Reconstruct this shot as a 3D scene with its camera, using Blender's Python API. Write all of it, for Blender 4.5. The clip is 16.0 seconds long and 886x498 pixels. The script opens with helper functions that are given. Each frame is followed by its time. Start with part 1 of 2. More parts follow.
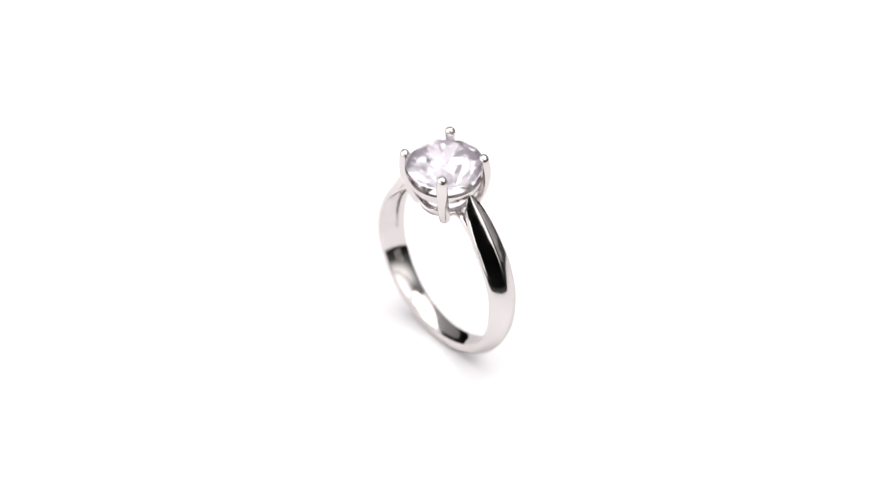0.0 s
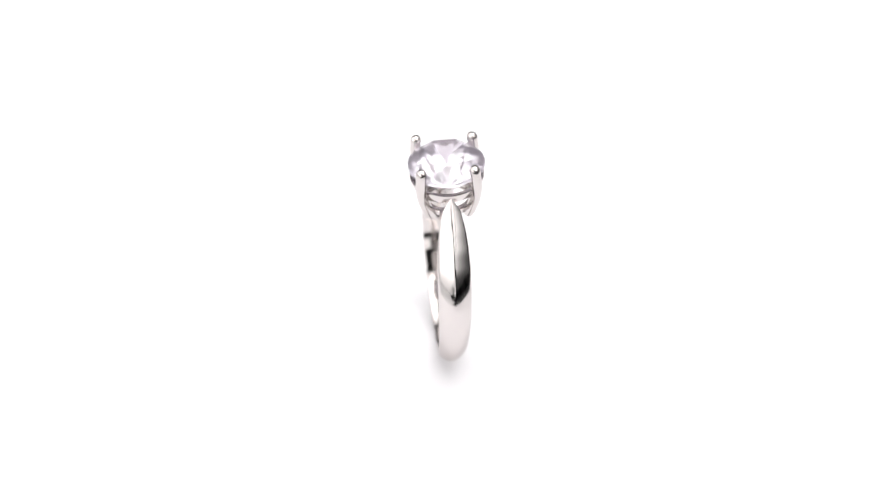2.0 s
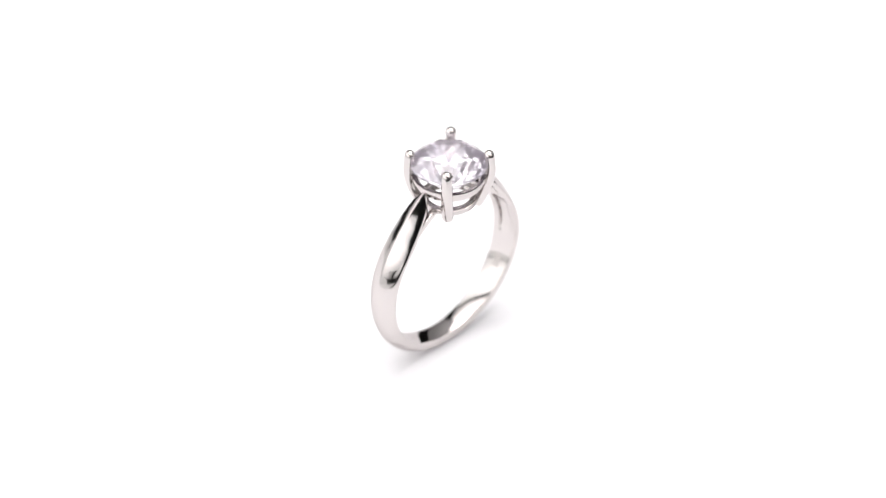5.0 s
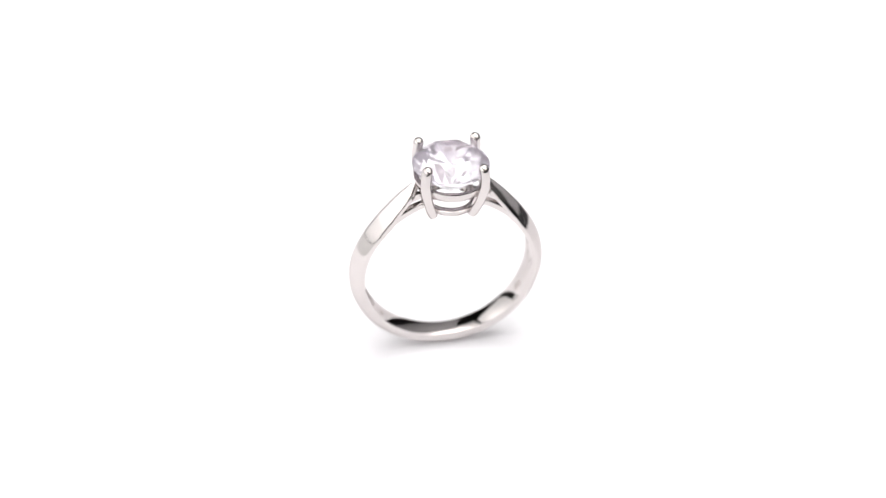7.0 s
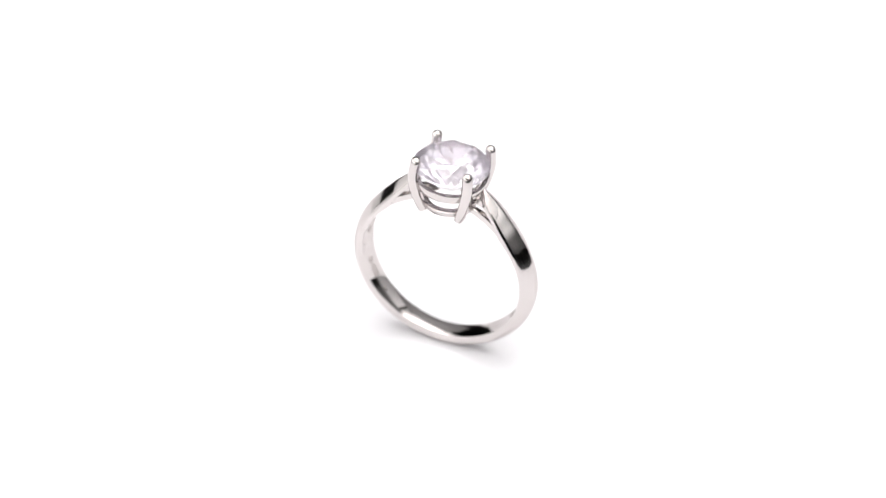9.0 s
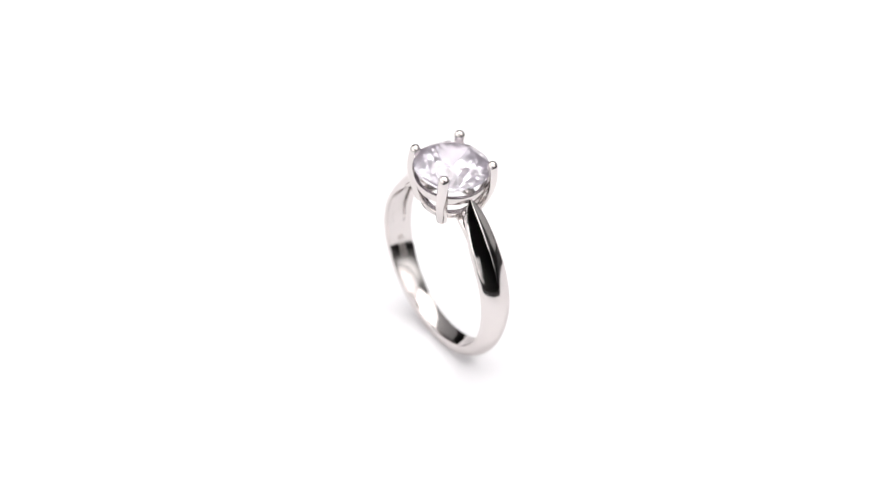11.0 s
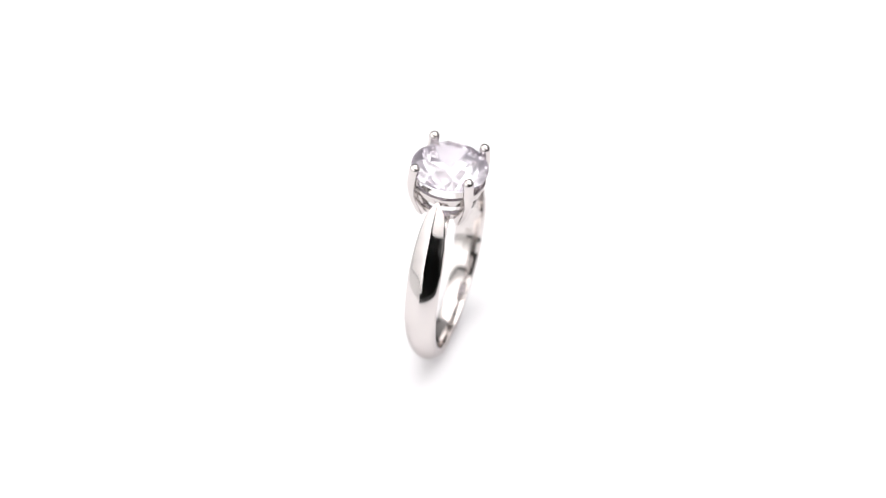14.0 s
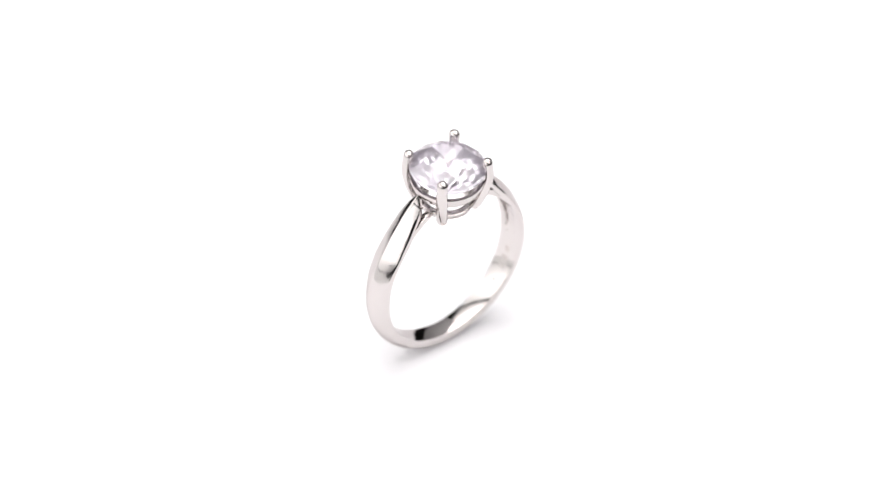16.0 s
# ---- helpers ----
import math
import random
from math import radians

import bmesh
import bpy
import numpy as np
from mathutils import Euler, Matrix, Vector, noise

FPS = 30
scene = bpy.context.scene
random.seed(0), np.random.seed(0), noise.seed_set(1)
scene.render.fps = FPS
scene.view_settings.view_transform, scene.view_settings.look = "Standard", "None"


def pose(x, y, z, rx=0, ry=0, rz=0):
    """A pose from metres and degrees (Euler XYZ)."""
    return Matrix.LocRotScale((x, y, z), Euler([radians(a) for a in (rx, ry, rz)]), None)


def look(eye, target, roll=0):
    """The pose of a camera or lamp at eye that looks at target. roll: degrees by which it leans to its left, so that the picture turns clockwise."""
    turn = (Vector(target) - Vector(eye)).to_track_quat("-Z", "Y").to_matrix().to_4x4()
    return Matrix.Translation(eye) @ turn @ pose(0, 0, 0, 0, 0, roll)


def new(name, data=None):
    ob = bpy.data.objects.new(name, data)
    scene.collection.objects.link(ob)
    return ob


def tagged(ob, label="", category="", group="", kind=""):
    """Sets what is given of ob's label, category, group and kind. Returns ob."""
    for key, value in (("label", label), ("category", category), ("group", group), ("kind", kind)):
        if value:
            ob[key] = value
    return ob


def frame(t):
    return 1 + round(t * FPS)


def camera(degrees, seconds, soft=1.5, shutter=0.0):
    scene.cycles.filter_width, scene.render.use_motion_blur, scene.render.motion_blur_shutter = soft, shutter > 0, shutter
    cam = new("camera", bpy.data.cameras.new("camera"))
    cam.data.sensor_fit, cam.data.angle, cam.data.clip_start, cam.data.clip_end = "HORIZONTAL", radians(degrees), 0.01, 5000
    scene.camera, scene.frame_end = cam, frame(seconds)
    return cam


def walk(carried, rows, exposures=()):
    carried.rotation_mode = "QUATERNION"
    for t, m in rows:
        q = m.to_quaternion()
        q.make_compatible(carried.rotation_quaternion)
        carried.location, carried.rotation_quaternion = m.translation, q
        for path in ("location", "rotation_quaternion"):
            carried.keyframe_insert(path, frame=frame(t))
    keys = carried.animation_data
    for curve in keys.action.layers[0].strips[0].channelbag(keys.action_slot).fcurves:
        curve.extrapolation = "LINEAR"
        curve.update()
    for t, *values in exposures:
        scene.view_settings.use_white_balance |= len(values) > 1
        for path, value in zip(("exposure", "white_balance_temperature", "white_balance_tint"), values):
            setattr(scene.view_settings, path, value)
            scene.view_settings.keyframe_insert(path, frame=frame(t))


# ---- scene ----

MM = 0.001
TIP = 24.06          # height of the claw tips above the turntable, mm
TURN_RATE = 16.877   # degrees a second, clockwise from above
START = -49.34        # direction of the shank line at the start

# ---- camera ----
cam = camera(14, 16.0, soft=1.05)
cam.data.dof.use_dof = True
cam.data.dof.focus_distance = 0.355
cam.data.dof.aperture_fstop = 24


def camera_pose():
    dist, rise, down, side = 361.88 * MM, radians(37.839), radians(39.320), radians(-0.067)
    eye = Vector((0, -dist * math.cos(rise), TIP * MM + dist * math.sin(rise)))
    way = Vector((math.sin(side) * math.cos(down), math.cos(side) * math.cos(down), -math.sin(down)))
    return look(eye, eye + way, 1.637)


walk(cam, [(0, camera_pose()), (16, camera_pose())])

# ---- light ----
scene.view_settings.exposure = 0.0
world = bpy.data.worlds.new("room_air")
scene.world = world
world.use_nodes = True
world.node_tree.nodes["Background"].inputs["Color"].default_value = (0.9, 0.92, 1.0, 1)
world.node_tree.nodes["Background"].inputs["Strength"].default_value = 0.02
KEY = 2.0
SIDE = 1.25
OVER = 3.3
RIGHT = 1.7
FRONT = 1.3


# ---- materials ----
def material(name, colour, rough=0.5, metal=0.0, grain=0.0, grain_scale=200.0, vary=0.0, vary_scale=40.0, rough_vary=0.0):
    m = bpy.data.materials.new(name)
    m.use_nodes = True
    nt = m.node_tree
    b = nt.nodes["Principled BSDF"]
    b.inputs["Base Color"].default_value = (*colour, 1)
    b.inputs["Roughness"].default_value = rough
    b.inputs["Metallic"].default_value = metal
    if metal:
        b.inputs["Specular Tint"].default_value = (0.74, 0.72, 0.72, 1)  # darkens grazing reflections by colour, so edges show against white
    tc = nt.nodes.new("ShaderNodeTexCoord")
    if vary or rough_vary:
        n = nt.nodes.new("ShaderNodeTexNoise")
        n.inputs["Scale"].default_value = vary_scale
        n.inputs["Detail"].default_value = 6
        nt.links.new(tc.outputs["Object"], n.inputs["Vector"])
        if vary:
            mix = nt.nodes.new("ShaderNodeMix")
            mix.data_type = "RGBA"
            mix.inputs[6].default_value = (*[c * (1 - vary) for c in colour], 1)
            mix.inputs[7].default_value = (*[min(1, c * (1 + vary)) for c in colour], 1)
            nt.links.new(n.outputs["Fac"], mix.inputs[0])
            nt.links.new(mix.outputs[2], b.inputs["Base Color"])
        if rough_vary:
            mr = nt.nodes.new("ShaderNodeMapRange")
            mr.inputs["From Min"].default_value, mr.inputs["From Max"].default_value = 0.3, 0.7
            mr.inputs["To Min"].default_value, mr.inputs["To Max"].default_value = max(0.0, rough - rough_vary), rough + rough_vary
            nt.links.new(n.outputs["Fac"], mr.inputs["Value"])
            nt.links.new(mr.outputs["Result"], b.inputs["Roughness"])
    if grain:
        g = nt.nodes.new("ShaderNodeTexNoise")
        g.inputs["Scale"].default_value = grain_scale
        g.inputs["Detail"].default_value = 4
        nt.links.new(tc.outputs["Object"], g.inputs["Vector"])
        bump = nt.nodes.new("ShaderNodeBump")
        bump.inputs["Strength"].default_value = grain
        bump.inputs["Distance"].default_value = 0.00002
        nt.links.new(g.outputs["Fac"], bump.inputs["Height"])
        nt.links.new(bump.outputs["Normal"], b.inputs["Normal"])
    return m


def glow(name, colour, strength, wide, high, edge, core, end=1.15, cloth=0.8):
    """A lit diffuser cloth, brightest at its middle; edge: its share of light at the rim; core, end: where the light begins and ends to fall; cloth: its own whiteness."""
    m = bpy.data.materials.new(name)
    m.use_nodes = True
    nt = m.node_tree
    b = nt.nodes["Principled BSDF"]
    b.inputs["Base Color"].default_value = (cloth, cloth, cloth, 1)
    b.inputs["Emission Color"].default_value = (*colour, 1)
    tc = nt.nodes.new("ShaderNodeTexCoord")
    scale = nt.nodes.new("ShaderNodeVectorMath")
    scale.operation = "MULTIPLY"
    scale.inputs[1].default_value = (2 / wide, 2 / high, 0)
    size = nt.nodes.new("ShaderNodeVectorMath")
    size.operation = "LENGTH"
    ramp = nt.nodes.new("ShaderNodeMapRange")
    ramp.interpolation_type = "SMOOTHSTEP"
    ramp.inputs["From Min"].default_value, ramp.inputs["From Max"].default_value = core, end
    ramp.inputs["To Min"].default_value, ramp.inputs["To Max"].default_value = strength, strength * edge
    nt.links.new(tc.outputs["Object"], scale.inputs[0])
    nt.links.new(scale.outputs["Vector"], size.inputs[0])
    nt.links.new(size.outputs["Value"], ramp.inputs["Value"])
    nt.links.new(ramp.outputs["Result"], b.inputs["Emission Strength"])
    return m


def crystal(name, tint, ior, diffuse_lift, lift_colour):
    """Clear cut stone; a diffuse share is mixed in to brighten its dark facets."""
    m = bpy.data.materials.new(name)
    m.use_nodes = True
    nt = m.node_tree
    b = nt.nodes["Principled BSDF"]
    b.inputs["Base Color"].default_value = (*tint, 1)
    b.inputs["Roughness"].default_value = 0.0
    b.inputs["IOR"].default_value = ior
    b.inputs["Transmission Weight"].default_value = 1.0
    d = nt.nodes.new("ShaderNodeBsdfDiffuse")
    d.inputs["Color"].default_value = (*lift_colour, 1)
    mix = nt.nodes.new("ShaderNodeMixShader")
    tc = nt.nodes.new("ShaderNodeTexCoord")
    n = nt.nodes.new("ShaderNodeTexNoise")
    n.inputs["Scale"].default_value = 500
    ramp = nt.nodes.new("ShaderNodeMapRange")
    ramp.inputs["From Min"].default_value, ramp.inputs["From Max"].default_value = 0.3, 0.7
    ramp.inputs["To Min"].default_value, ramp.inputs["To Max"].default_value = diffuse_lift * 0.7, diffuse_lift * 1.3
    nt.links.new(tc.outputs["Object"], n.inputs["Vector"])
    nt.links.new(n.outputs["Fac"], ramp.inputs["Value"])
    nt.links.new(ramp.outputs["Result"], mix.inputs["Fac"])
    nt.links.new(b.outputs[0], mix.inputs[1])
    nt.links.new(d.outputs[0], mix.inputs[2])
    nt.links.new(mix.outputs[0], nt.nodes["Material Output"].inputs["Surface"])
    return m


SILVER = material("polished_rhodium_silver", (0.655, 0.62, 0.607), 0.085, 1.0, grain=0.04, grain_scale=900, rough_vary=0.02, vary_scale=700)
INNER = material("engraved_silver", (0.62, 0.58, 0.56), 0.3, 1.0, grain=0.2, grain_scale=6000)
STONE = crystal("zirconia", (0.99, 0.945, 1.0), 2.18, 0.13, (0.95, 0.87, 1.0))
PLATE = material("white_acrylic", (0.845, 0.834, 0.852), 0.45, 0.0, grain=0.03, grain_scale=800, vary=0.01, vary_scale=30)
RIM = material("turntable_plastic", (0.75, 0.75, 0.75), 0.4, vary=0.04)
CLOTH = material("black_cloth", (0.02, 0.02, 0.022), 0.9, grain=0.4, grain_scale=1500, vary=0.2, vary_scale=60)
PAINT = material("grey_wall_paint", (0.16, 0.155, 0.15), 0.8, vary=0.08, vary_scale=3)
FLOORING = material("dark_floor", (0.09, 0.085, 0.08), 0.6, vary=0.15, vary_scale=5)
HOUSING = material("softbox_nylon", (0.03, 0.03, 0.03), 0.7, grain=0.3, grain_scale=1200, vary=0.2)
TOPGLOW = glow("top_diffuser", (1.0, 0.985, 0.98), KEY, 0.45, 0.45, 0.35, 0.2)
OVERGLOW = glow("overhead_diffuser", (1.0, 0.985, 0.98), OVER, 1.1, 1.1, 0.2, 0.45)
SIDEGLOW = glow("side_diffuser", (1.0, 0.985, 0.98), SIDE, 1.06, 0.34, 0.25, 0.35)
RIGHTGLOW = glow("right_diffuser", (1.0, 0.99, 0.99), RIGHT, 0.86, 0.54, 0.0, 0.05, 0.9, 0.1)
FRONTGLOW = glow("front_diffuser", (1.0, 0.985, 0.98), FRONT, 0.32, 0.32, 0.3, 0.5)
LOWGLOW = glow("low_diffuser", (1.0, 0.985, 0.98), 0.75 * FRONT, 0.26, 0.20, 0.4, 0.6)
CARD = material("grey_foam_card", (0.66, 0.66, 0.66), 0.6, vary=0.02, vary_scale=12)
WHITEBOARD = material("white_foam_board", (0.85, 0.85, 0.86), 0.7, vary=0.03, vary_scale=12)
GREYBOARD = material("grey_foam_board", (0.25, 0.246, 0.25), 0.7, vary=0.03, vary_scale=12)


# ---- mesh helpers ----
def finish(bm, name, mat, sharp=None):
    bmesh.ops.recalc_face_normals(bm, faces=bm.faces[:])
    for f in bm.faces:
        f.smooth = sharp is not None
    if sharp is not None:
        for e in bm.edges:
            if len(e.link_faces) == 2:
                e.smooth = e.calc_face_angle(0) < radians(sharp)
    me = bpy.data.meshes.new(name)
    bm.to_mesh(me)
    bm.free()
    me.materials.append(mat)
    return me


def part(name, bm, mat, parent, label="", sharp=None):
    ob = new(name, finish(bm, name, mat, sharp))
    ob.parent = parent
    if label:
        tagged(ob, label)
    return ob


def box(x0, x1, y0, y1, z0, z1, bevel=0.0):
    bm = bmesh.new()
    bmesh.ops.create_cube(bm, size=1, matrix=Matrix.Translation(((x0 + x1) / 2, (y0 + y1) / 2, (z0 + z1) / 2)) @ Matrix.Diagonal((x1 - x0, y1 - y0, z1 - z0, 1)))
    if bevel:
        bmesh.ops.bevel(bm, geom=bm.edges[:], offset=bevel, segments=3, profile=0.5, affect="EDGES")
    return bm


def loops(bm, rings, closed=False, capped=True):
    """Skins a run of point rings with quads."""
    vs = [[bm.verts.new(p) for p in ring] for ring in rings]
    n = len(vs[0])
    for i in range(len(vs) if closed else len(vs) - 1):
        a, b = vs[i], vs[(i + 1) % len(vs)]
        for k in range(n):
            bm.faces.new((a[k], a[(k + 1) % n], b[(k + 1) % n], b[k]))
    if capped and not closed:
        bm.faces.new(vs[0][::-1])
        bm.faces.new(vs[-1])
    return bm


def tube(points, radii, sides=16, flat=1.0, round_ends=(False, False)):
    """A swept rod along points, with elliptic section; radii along it."""
    pts = [Vector(p) for p in points]
    rad = list(radii)

    def dome(p, way, r):
        return [(p + way * r * math.sin(a), r * math.cos(a)) for a in (radians(d) for d in (20, 40, 60, 75, 86))]

    seq = list(zip(pts, rad))
    if round_ends[1]:
        seq += dome(pts[-1], (pts[-1] - pts[-2]).normalized(), rad[-1])
    if round_ends[0]:
        seq = dome(pts[0], (pts[0] - pts[1]).normalized(), rad[0])[::-1] + seq
    rings = []
    for i, (p, r) in enumerate(seq):
        d = (seq[min(i + 1, len(seq) - 1)][0] - seq[max(i - 1, 0)][0]).normalized()
        side = d.cross(Vector((p.x, p.y, 0)).normalized() if Vector((p.x, p.y, 0)).length > 1e-9 else Vector((1, 0, 0))).normalized()
        out = side.cross(d).normalized()
        rings.append([p + side * r * math.cos(t) + out * r * flat * math.sin(t) for t in (2 * math.pi * k / sides for k in range(sides))])
    return loops(bmesh.new(), rings)


def curve_at(table, a):
    """Smooth value from a table of (angle, value) rows."""
    if a <= table[0][0]:
        return table[0][1]
    for (a0, v0), (a1, v1) in zip(table, table[1:]):
        if a <= a1:
            t = (a - a0) / (a1 - a0)
            return v0 + (v1 - v0) * t
    return table[-1][1]


def eased(table, a, span):
    return sum(curve_at(table, a + span * k / 6) for k in range(-6, 7)) / 13


# ---- room ----
def structure(name, bm, mat, label):
    return tagged(new(name, finish(bm, name, mat)), label, "", "", "structure")


TOP = -0.03  # table top
structure("floor", box(-2, 2, -2, 2, TOP - 0.85, TOP - 0.75), FLOORING, "dark floor of the photo room")
structure("ceiling", box(-2, 2, -2, 2, 1.75, 1.85), PAINT, "grey painted ceiling of the photo room")
structure("wall_north", box(-2, 2, 2, 2.1, TOP - 0.85, 1.85), PAINT, "grey painted wall of the photo room")
structure("wall_south", box(-2, 2, -2.1, -2, TOP - 0.85, 1.85), PAINT, "grey painted wall of the photo room")
structure("wall_east", box(2, 2.1, -2.1, 2.1, TOP - 0.85, 1.85), PAINT, "grey painted wall of the photo room")
structure("wall_west", box(-2.1, -2, -2.1, 2.1, TOP - 0.85, 1.85), PAINT, "grey painted wall of the photo room")


def make_table():
    table = tagged(new("table"), "dark cloth-covered table under the turntable", "table")
    part("tabletop", box(-0.6, 0.6, -0.6, 0.6, TOP - 0.03, TOP, 0.004), CLOTH, table, "", 30)
    for x in (-0.55, 0.55):
        for y in (-0.55, 0.55):
            part("leg", box(x - 0.025, x + 0.025, y - 0.025, y + 0.025, TOP - 0.75, TOP - 0.03, 0.003), HOUSING, table, "", 30)


make_table()


def turned(profile, sides=128):
    """A solid of revolution from (radius, height) rows."""
    bm = bmesh.new()
    rings = [[(r * math.cos(t), r * math.sin(t), z) for t in (2 * math.pi * k / sides for k in range(sides))] for r, z in profile]
    return loops(bm, rings)


def make_turntable():
    base = tagged(new("turntable"), "round white glossy display turntable under the ring", "turntable")
    r = 0.084
    part("plate", turned([(r - 0.001, -0.006), (r, -0.005), (r, -0.001), (r - 0.0003, -0.0003), (r - 0.001, 0), (0.03, 0), (0.002, 0)]), PLATE, base, "", 30)
    part("base", turned([(r - 0.012, TOP), (r - 0.010, TOP + 0.002), (r - 0.012, -0.0075), (r - 0.014, -0.0065)]), RIM, base, "", 30)
    return base


turntable = make_turntable()


def make_softbox(name, m, wide, high, mat, label, poles, sides=4):
    """A softbox whose glowing face looks along its own -z, on poles that stand at the places given."""
    sb = tagged(new(name), label, "softbox", "softboxes round the turntable")
    sb.matrix_basis = m
    reach = 1 / math.cos(math.pi / sides)
    rim = [(wide / 2 * reach * math.cos(t), high / 2 * reach * math.sin(t)) for t in ((2 * k + 1) * math.pi / sides for k in range(sides))]
    bm = bmesh.new()
    loops(bm, [[(x * k, y * k, z) for x, y in rim] for k, z in ((1.0, 0.0), (1.02, 0.0), (1.02, 0.02), (0.3, 0.10), (0.25, 0.10))], capped=False)
    bm.faces.new([v for v in bm.verts][-sides:])
    part("housing", bm, HOUSING, sb)
    part("diffuser", loops(bmesh.new(), [[(x, y, z) for x, y in rim] for z in (0.004, 0.006)]), mat, sb, "glowing white diffuser cloth")
    back = m.inverted()
    for foot, knee, head in poles:
        pts = [back @ Vector(p) for p in (foot, knee, head)]
        for a, b in zip(pts, pts[1:]):
            part("pole", tube([a, a.lerp(b, 0.5), b], [0.011] * 3, 12), HOUSING, sb)
    return sb


FLOOR_Z = TOP - 0.75
# a high round box, upright ones along both edges, two small ones in front and a wide one overhead
key_pose = look((0.253, -0.22, 0.382), (0, 0, 0.01))
make_softbox("softbox", key_pose, 0.45, 0.45, TOPGLOW, "round black softbox with a glowing white face above the turntable",
             [((0.75, -0.52, FLOOR_Z), (0.75, -0.52, 0.5), tuple(key_pose @ Vector((0, 0, 0.1))))], 16)
make_softbox("strip_softbox", look((-0.29, -0.19, 0.196), (0, -0.19, 0.196)), 1.06, 0.34, SIDEGLOW, "long upright softbox with a glowing white face",
             [((-0.37, -0.19, TOP), (-0.37, -0.19, 0.1), (-0.37, -0.19, 0.20))])
make_softbox("strip_softbox", look((0.49, -0.24, 0.33), (0, -0.24, 0.33)), 0.86, 0.54, RIGHTGLOW, "long upright softbox with a dimly glowing white face",
             [((0.57, -0.24, TOP), (0.57, -0.24, 0.2), (0.57, -0.24, 0.33))])
make_softbox("square_softbox", look((-0.26, -0.42, 0.24), (0, 0, 0.05)), 0.32, 0.32, FRONTGLOW, "small square softbox with a glowing white face on a bent pole",
             [((-0.42, -0.56, TOP), (-0.42, -0.56, 0.22), (-0.31, -0.50, 0.28))])
make_softbox("low_softbox", look((-0.09, -0.66, 0.135), (0, 0, 0.10)), 0.26, 0.20, LOWGLOW, "low wide softbox with a glowing white face on a straight pole",
             [((-0.10, -0.76, FLOOR_Z), (-0.10, -0.76, 0.05), (-0.10, -0.75, 0.14))])
over_pose = look((0.10, 0.03, 0.62), (0.10, 0.0301, 0))
make_softbox("overhead_softbox", over_pose, 1.1, 1.1, OVERGLOW, "black softbox with a glowing white face hanging over the turntable",
             [((-0.75, 0.5, FLOOR_Z), (-0.75, 0.5, 0.85), tuple(over_pose @ Vector((0, 0, 0.1))))])


def make_board():
    board = tagged(new("backdrop_board"), "matt grey foam board standing behind the turntable", "board")
    part("panel", box(-0.13, 0.5, 0.45, 0.455, 0.12, 0.6, 0.001), GREYBOARD, board, "", 30)
    # unseen wing, added to put grey into the shoulder's dark reflection
    part("wing", box(0.501, 0.506, 0.20, 0.45, TOP, 0.42, 0.001), WHITEBOARD, board, "unseen white side wing added to lighten the shoulder", 30)
    for x in (0.0, 0.4):
        part("foot", box(x, x + 0.04, 0.456, 0.56, TOP, TOP + 0.02, 0.002), HOUSING, board, "", 30)
        part("upright", box(x + 0.01, x + 0.03, 0.456, 0.47, TOP + 0.02, 0.4, 0.002), HOUSING, board, "", 30)


make_board()


def make_card():
    # unseen reflector, added to lighten the low reflections in the band's left faces
    card = tagged(new("reflector_card"), "unseen pale grey foam card added on the table beside the turntable to fill dark reflections", "card")
    part("sheet", box(-0.285, -0.088, -0.45, 0.25, TOP, TOP + 0.005, 0.001), CARD, card, "", 30)
    part("lip", loops(bmesh.new(), [[(x, y, z) for x, z in ((-0.288, 0.023), (-0.284, 0.023), (-0.22, TOP + 0.0055), (-0.226, TOP + 0.0055))] for y in (-0.45, 0.14)]), CARD, card, "upturned edge of the card, added to fill low reflections", 30)


make_card()


# ---- the ring ----
# Lengths in mm; angles a in degrees from the ring's top, round the finger hole.
ZC = 10.16
RIDGE = [(18.3, 11.63), (24, 11.15), (30, 10.78), (40, 10.3), (52, 10.03), (65, 9.99), (90, 10.11), (180, 10.16)]
HALF = [(18.3, 0.12), (20, 0.42), (23, 0.95), (26, 1.1), (31, 1.32), (41, 1.55), (57, 1.71), (90, 1.63), (120, 1.42), (150, 1.14), (180, 1.02)]
HOLE = [(18.3, 10.6), (24, 9.95), (34, 9.32), (39, 9.0), (43, 8.72), (46, 8.68), (180, 8.68)]
TILT = [(18.3, 0.58), (30, 0.54), (42, 0.52), (56, 0.5), (180, 0.5)]  # how steeply the faces fall from the ridge
POCKET_END = 97  # the shoulders are hollowed from the finger side, up from here
CREASE = [(18.3, 1.0), (58, 1.0), (74, 0.6), (92, 0.0), (180, 0.0)]


def polar(a, r, y):
    return Vector((math.sin(radians(a)) * r * MM, y * MM, (ZC + math.cos(radians(a)) * r) * MM))


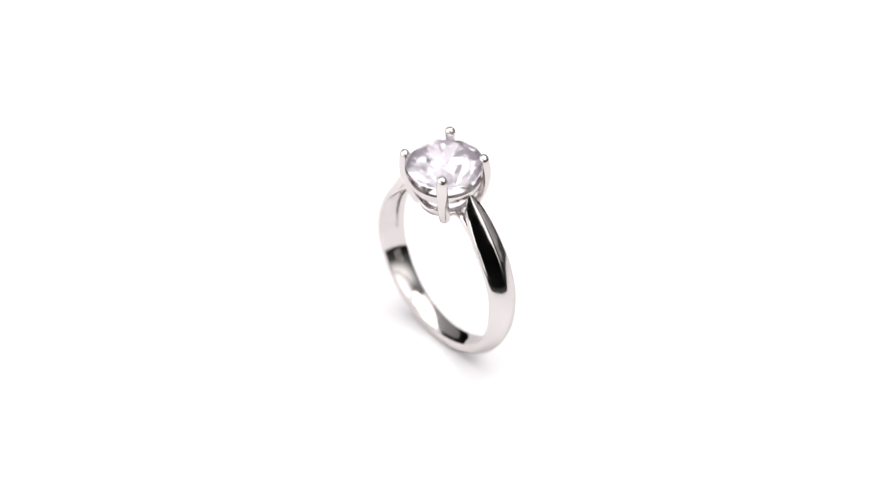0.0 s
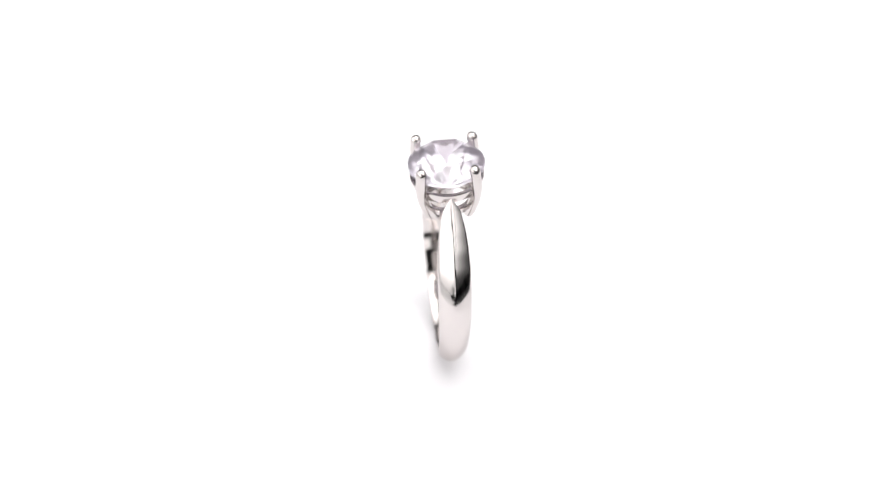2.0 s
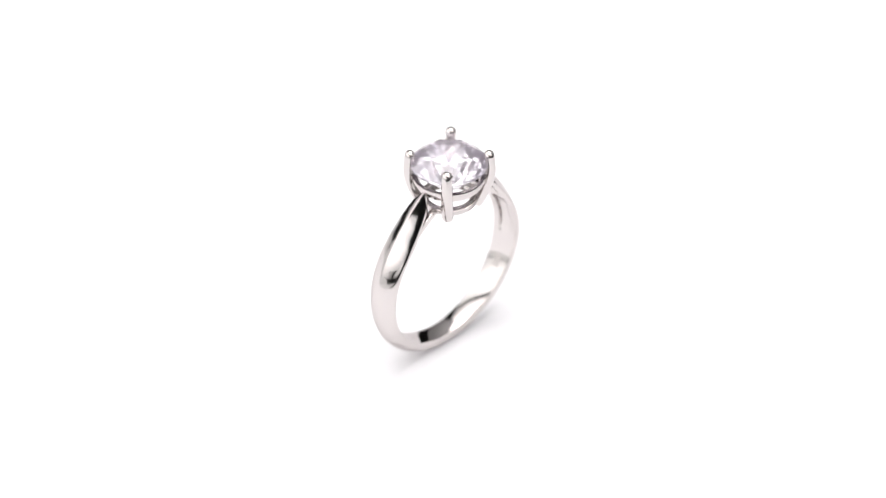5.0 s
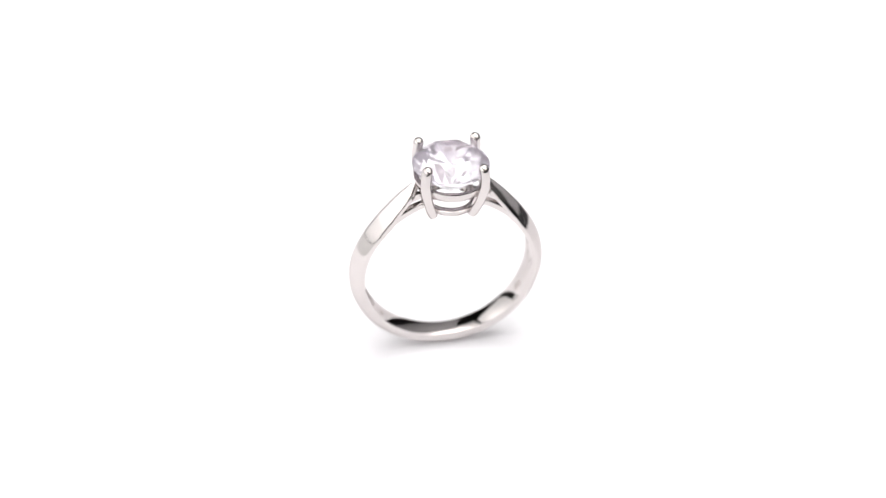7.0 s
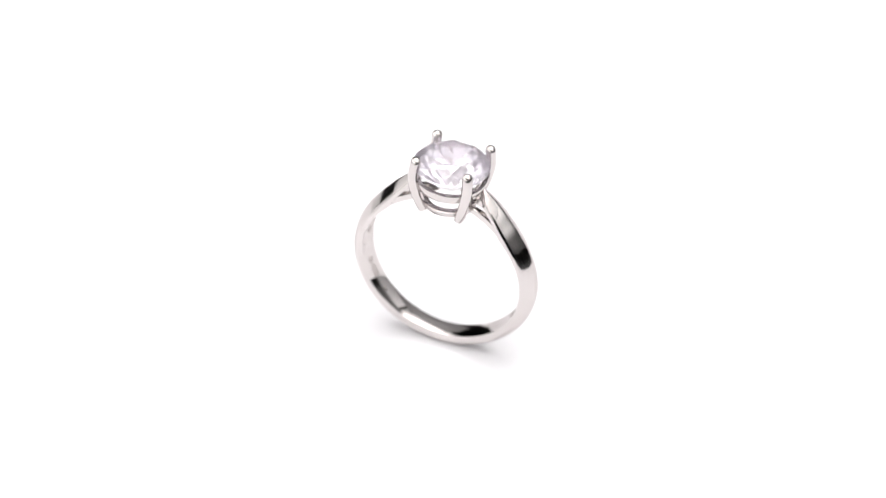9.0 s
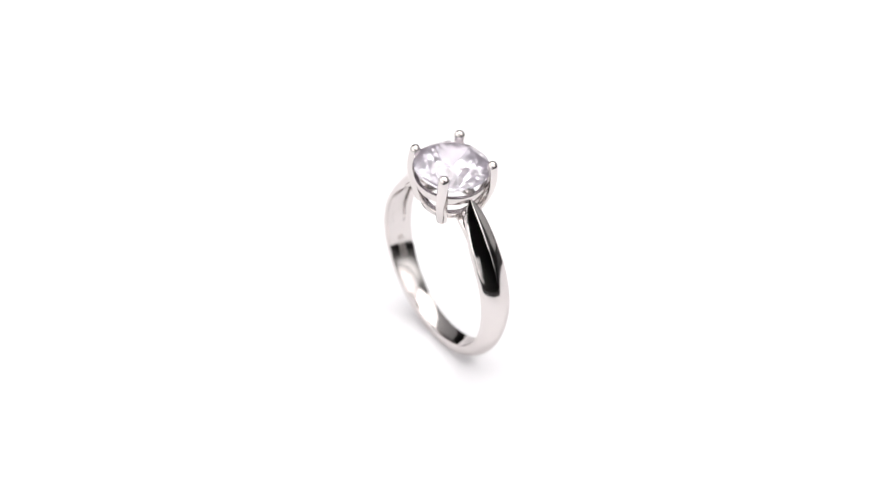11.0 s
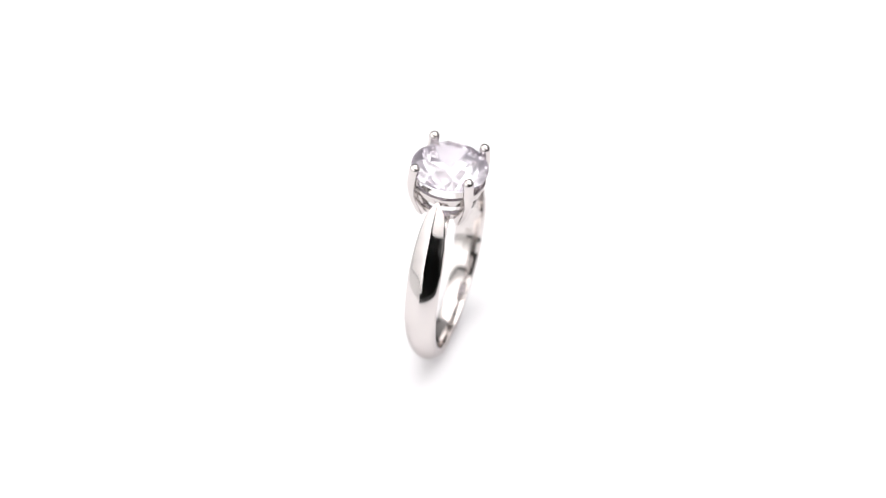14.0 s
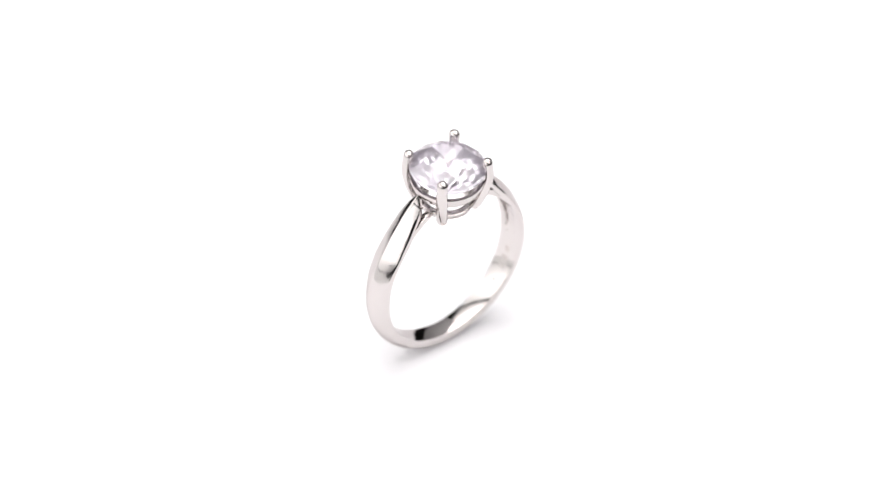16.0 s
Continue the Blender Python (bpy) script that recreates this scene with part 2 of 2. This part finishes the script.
def shank_section(a):
    sign = 1 if a >= 0 else -1
    b = abs(a)
    w, ro, ri, k = curve_at(HALF, b) if b < 27 else eased(HALF, b, 3), eased(RIDGE, b, 3) if b > 23 else curve_at(RIDGE, b), eased(HOLE, b, 1.5), eased(CREASE, b, 4)
    drop = eased(TILT, b, 3) * w
    ring = []
    edge = ro - drop
    for j in range(-14, 15):
        u = (abs(j) / 14) ** 1.35 * (1 if j >= 0 else -1)
        soft = math.sqrt(u * u + 0.004) - 0.063
        ring.append((u * w * 0.93, ro - drop * 0.95 * (k * (0.80 * soft + 0.20 * u * u) + (1 - k) * u * u)))
    end = max(0.0, min(1.0, (POCKET_END - b) / 7))
    pocket = 0.78 * math.sqrt(1 - (1 - end) ** 2)
    slope = max(0.0, min(1.0, (POCKET_END - b) / 13))
    deep = 0.38 * slope * slope * (3 - 2 * slope) * max(0.0, min(1.0, (b - 26) / 12))
    turn = min(0.16, 0.25 * w)
    half = [(w * 0.965, edge - turn * 0.12), (w * 0.988, edge - turn * 0.42), (w, edge - turn), (w, (edge - turn + ri) / 2), (w * 0.995, ri + 0.1), (w * 0.97, ri + 0.03), (w * 0.9, ri)]
    half += [(min(w * 0.85, pocket + 0.06), ri), (min(w * 0.8, pocket), ri + deep * 0.15), (min(w * 0.7, pocket * 0.92), ri + deep * 0.85), (min(w * 0.6, pocket * 0.8), ri + deep), (0, ri + deep)]
    ring += half + [(-y, r) for y, r in half[:-1][::-1]]
    return [polar(a, r, y) for y, r in ring]


def shank_angles():
    side = [18.3 + 0.5 * i for i in range(26)] + [31.4 + 1.35 * i for i in range(110)]
    return [-a for a in side] + [180] + side[::-1]


def stamp(a0, a1, y0, y1):
    """A shallow raised mark of two bars in a frame, following the curve of the finger hole."""
    bm = bmesh.new()
    wide, tall = (y1 - y0), (a1 - a0)
    pieces = [(0, 1, 0, 0.16), (0, 1, 0.84, 1), (0, 0.14, 0.16, 0.84), (0.86, 1, 0.16, 0.84), (0.24, 0.46, 0.26, 0.74), (0.56, 0.76, 0.26, 0.74)]
    for u0, u1, v0, v1 in pieces:
        n = 3
        rows = []
        for k in range(n + 1):
            a = a0 + tall * (u0 + (u1 - u0) * k / n)
            rows.append([polar(a, r, y0 + wide * v) for r, v in ((8.70, v0), (8.70, v1), (8.645, v1), (8.645, v0))])
        loops(bm, rows)
    return bm


def bridge(side, face):
    """A flat rail from the band to the foot of the head, flush with the shank's side wall; side: which shoulder, face: which wall."""
    rings = []
    for k in range(19):
        a = 53 - 2.1 * k
        out, top = 1.02 + 0.48 * (a - 15) / 38, 9.42 - 0.12 * (a - 15) / 38
        inner = 0.5
        rim = [(inner, 8.70), (out - 0.10, 8.70), (out - 0.03, 8.73), (out, 8.80), (out, top - 0.10), (out - 0.03, top - 0.03), (out - 0.10, top), (inner, top)]
        rings.append([polar(side * a, r, face * y) for y, r in rim])
    return loops(bmesh.new(), rings)


def gallery(radius_top, radius_low, top, low, thick):
    """A rounded band round the head."""
    prof = []
    for du, dz in ((0.5, 0.35), (0.5, -0.35), (0.3, -0.5), (-0.3, -0.5), (-0.5, -0.35), (-0.5, 0.35), (-0.3, 0.5), (0.3, 0.5)):
        z = (top + low) / 2 + dz * (top - low)
        r = radius_low + (radius_top - radius_low) * (z - low) / (top - low) + du * thick
        prof.append((r, z))
    n = 72
    rings = [[(r * math.cos(t) * MM, r * math.sin(t) * MM, (TIP + z) * MM) for r, z in prof] for t in (2 * math.pi * k / n for k in range(n))]
    return loops(bmesh.new(), rings, closed=True)


HEAD_TURN = -1.8  # the head sits a little twisted on the shank


def claw(turn, splay):
    """One claw, bowed, with a rounded tip; turn: its direction round the head."""
    rows = ((-5.98, 2.80, 0.50), (-5.5, 3.04, 0.56), (-4.8, 3.34, 0.56), (-4.0, 3.68, 0.56), (-3.2, 3.94, 0.55), (-2.4, 4.11, 0.54), (-1.6, 4.17, 0.52), (-0.9, 4.12, 0.50), (-0.45, 4.05, 0.52), (-0.2, 4.0, 0.54))
    c, s = math.cos(radians(turn)), math.sin(radians(turn))
    return tube([((r + splay * (z + 6.2) / 6.2) * c * MM, (r + splay * (z + 6.2) / 6.2) * s * MM, (TIP + z) * MM) for z, r, _ in rows], [w * 1.09 * MM for *_, w in rows], 18, 0.92, (False, True))


def brilliant(radius, z):
    """A round brilliant cut: a cylinder cut by its facet planes. Girdle at height z."""
    bm = bmesh.new()
    bmesh.ops.create_cone(bm, cap_ends=True, segments=96, radius1=radius, radius2=radius, depth=12)

    def cut(azimuth, slope, r, h):
        # slope > 0 crown, < 0 pavilion: plane through the point (r, h) on that azimuth
        up = 1 if slope > 0 else -1
        n = Vector((math.sin(radians(abs(slope))) * math.cos(radians(azimuth)), math.sin(radians(abs(slope))) * math.sin(radians(azimuth)), up * math.cos(radians(slope))))
        p = Vector((r * math.cos(radians(azimuth)), r * math.sin(radians(azimuth)), h))
        res = bmesh.ops.bisect_plane(bm, geom=bm.verts[:] + bm.edges[:] + bm.faces[:], dist=1e-6, plane_co=p, plane_no=n, clear_outer=True)
        rim = [e for e in res["geom_cut"] if isinstance(e, bmesh.types.BMEdge)]
        if len(rim) > 2:
            bmesh.ops.contextual_create(bm, geom=rim)

    R = radius
    for k in range(16):
        cut(11.25 + 22.5 * k, 43.5, R * 0.994, 0.10)
    for k in range(8):
        cut(45 * k, 36.0, R, 0.14)
    table_r, table_z = 0.57 * R, 0.14 + 0.43 * R * math.tan(radians(36.0))
    for k in range(8):
        cut(22.5 + 45 * k, 22.5, table_r * math.cos(radians(22.5)) + 0.03, table_z)
    cut(0, 0.0001, 0, table_z)
    for k in range(16):
        cut(11.25 + 22.5 * k, -42.6, R * 0.994, -0.10)
    for k in range(8):
        cut(45 * k, -40.9, R, -0.14)
    bmesh.ops.scale(bm, vec=(MM, MM, MM), verts=bm.verts[:])
    bmesh.ops.translate(bm, vec=(0, 0, z * MM), verts=bm.verts[:])
    return bm


def make_ring():
    ring = tagged(new("solitaire_ring"), "polished silver ring with one clear stone, upright on the turntable", "ring")
    bm = bmesh.new()
    loops(bm, [shank_section(a) for a in shank_angles()])
    shank = part("shank", bm, SILVER, ring, "polished tapered band with knife-edge shoulders", 32)
    for a0, a1, y0, y1 in ((104.6, 109.0, -0.32, 0.30), (111.5, 121.0, -0.42, 0.36), (130.6, 133.2, -0.18, 0.2), (-112.0, -120.5, -0.4, 0.38)):
        part("hallmark", stamp(a0, a1, y0, y1), INNER, shank, "worn stamped hallmark inside the band", 40)
    for side in (-1, 1):
        for face in (-1, 1):
            part("bridge", bridge(side, face), SILVER, ring, "flat silver bridge under the shoulder", 40)
    head = [part("upper_gallery", gallery(3.55, 3.15, -2.45, -3.6, 0.6), SILVER, ring, "silver gallery rail under the stone", 50),
            part("lower_gallery", gallery(2.6, 2.4, -4.95, -5.75, 0.8), SILVER, ring, "lower silver gallery rail", 50),
            part("gemstone", brilliant(3.9, TIP - 1.17), STONE, ring, "clear round brilliant-cut stone with a faint lilac tint")]
    for turn, splay in ((41.4, -0.07), (133.2, 0.02), (222.5, 0.1), (315.8, -0.05)):
        head.append(part("claw", claw(turn, splay), SILVER, ring, "rounded silver claw", 50))
    # the head leans three degrees over the shank
    lean = pose(0, 0, (TIP - 4) * MM) @ pose(0, 0, 0, 3.0, 0, 0) @ pose(0, 0, -(TIP - 4) * MM)
    for ob in head:
        ob.matrix_basis = lean @ pose(0, 0, 0, 0, 0, 0 if ob.name.startswith("claw") else HEAD_TURN)
    return ring


ring = make_ring()


def ring_pose(t):
    return pose(0, 0, 0, 0, 0, START - TURN_RATE * t) @ pose(0.02 * MM, 0.0, ZC * MM, 0.28, -1.35, 0) @ pose(0, 0, -ZC * MM)


def motions():
    times = [0.5 * k for k in range(33)]
    walk(turntable, [(t, pose(0, 0, 0, 0, 0, -TURN_RATE * t)) for t in times])
    walk(ring, [(t, ring_pose(t)) for t in times])


motions()
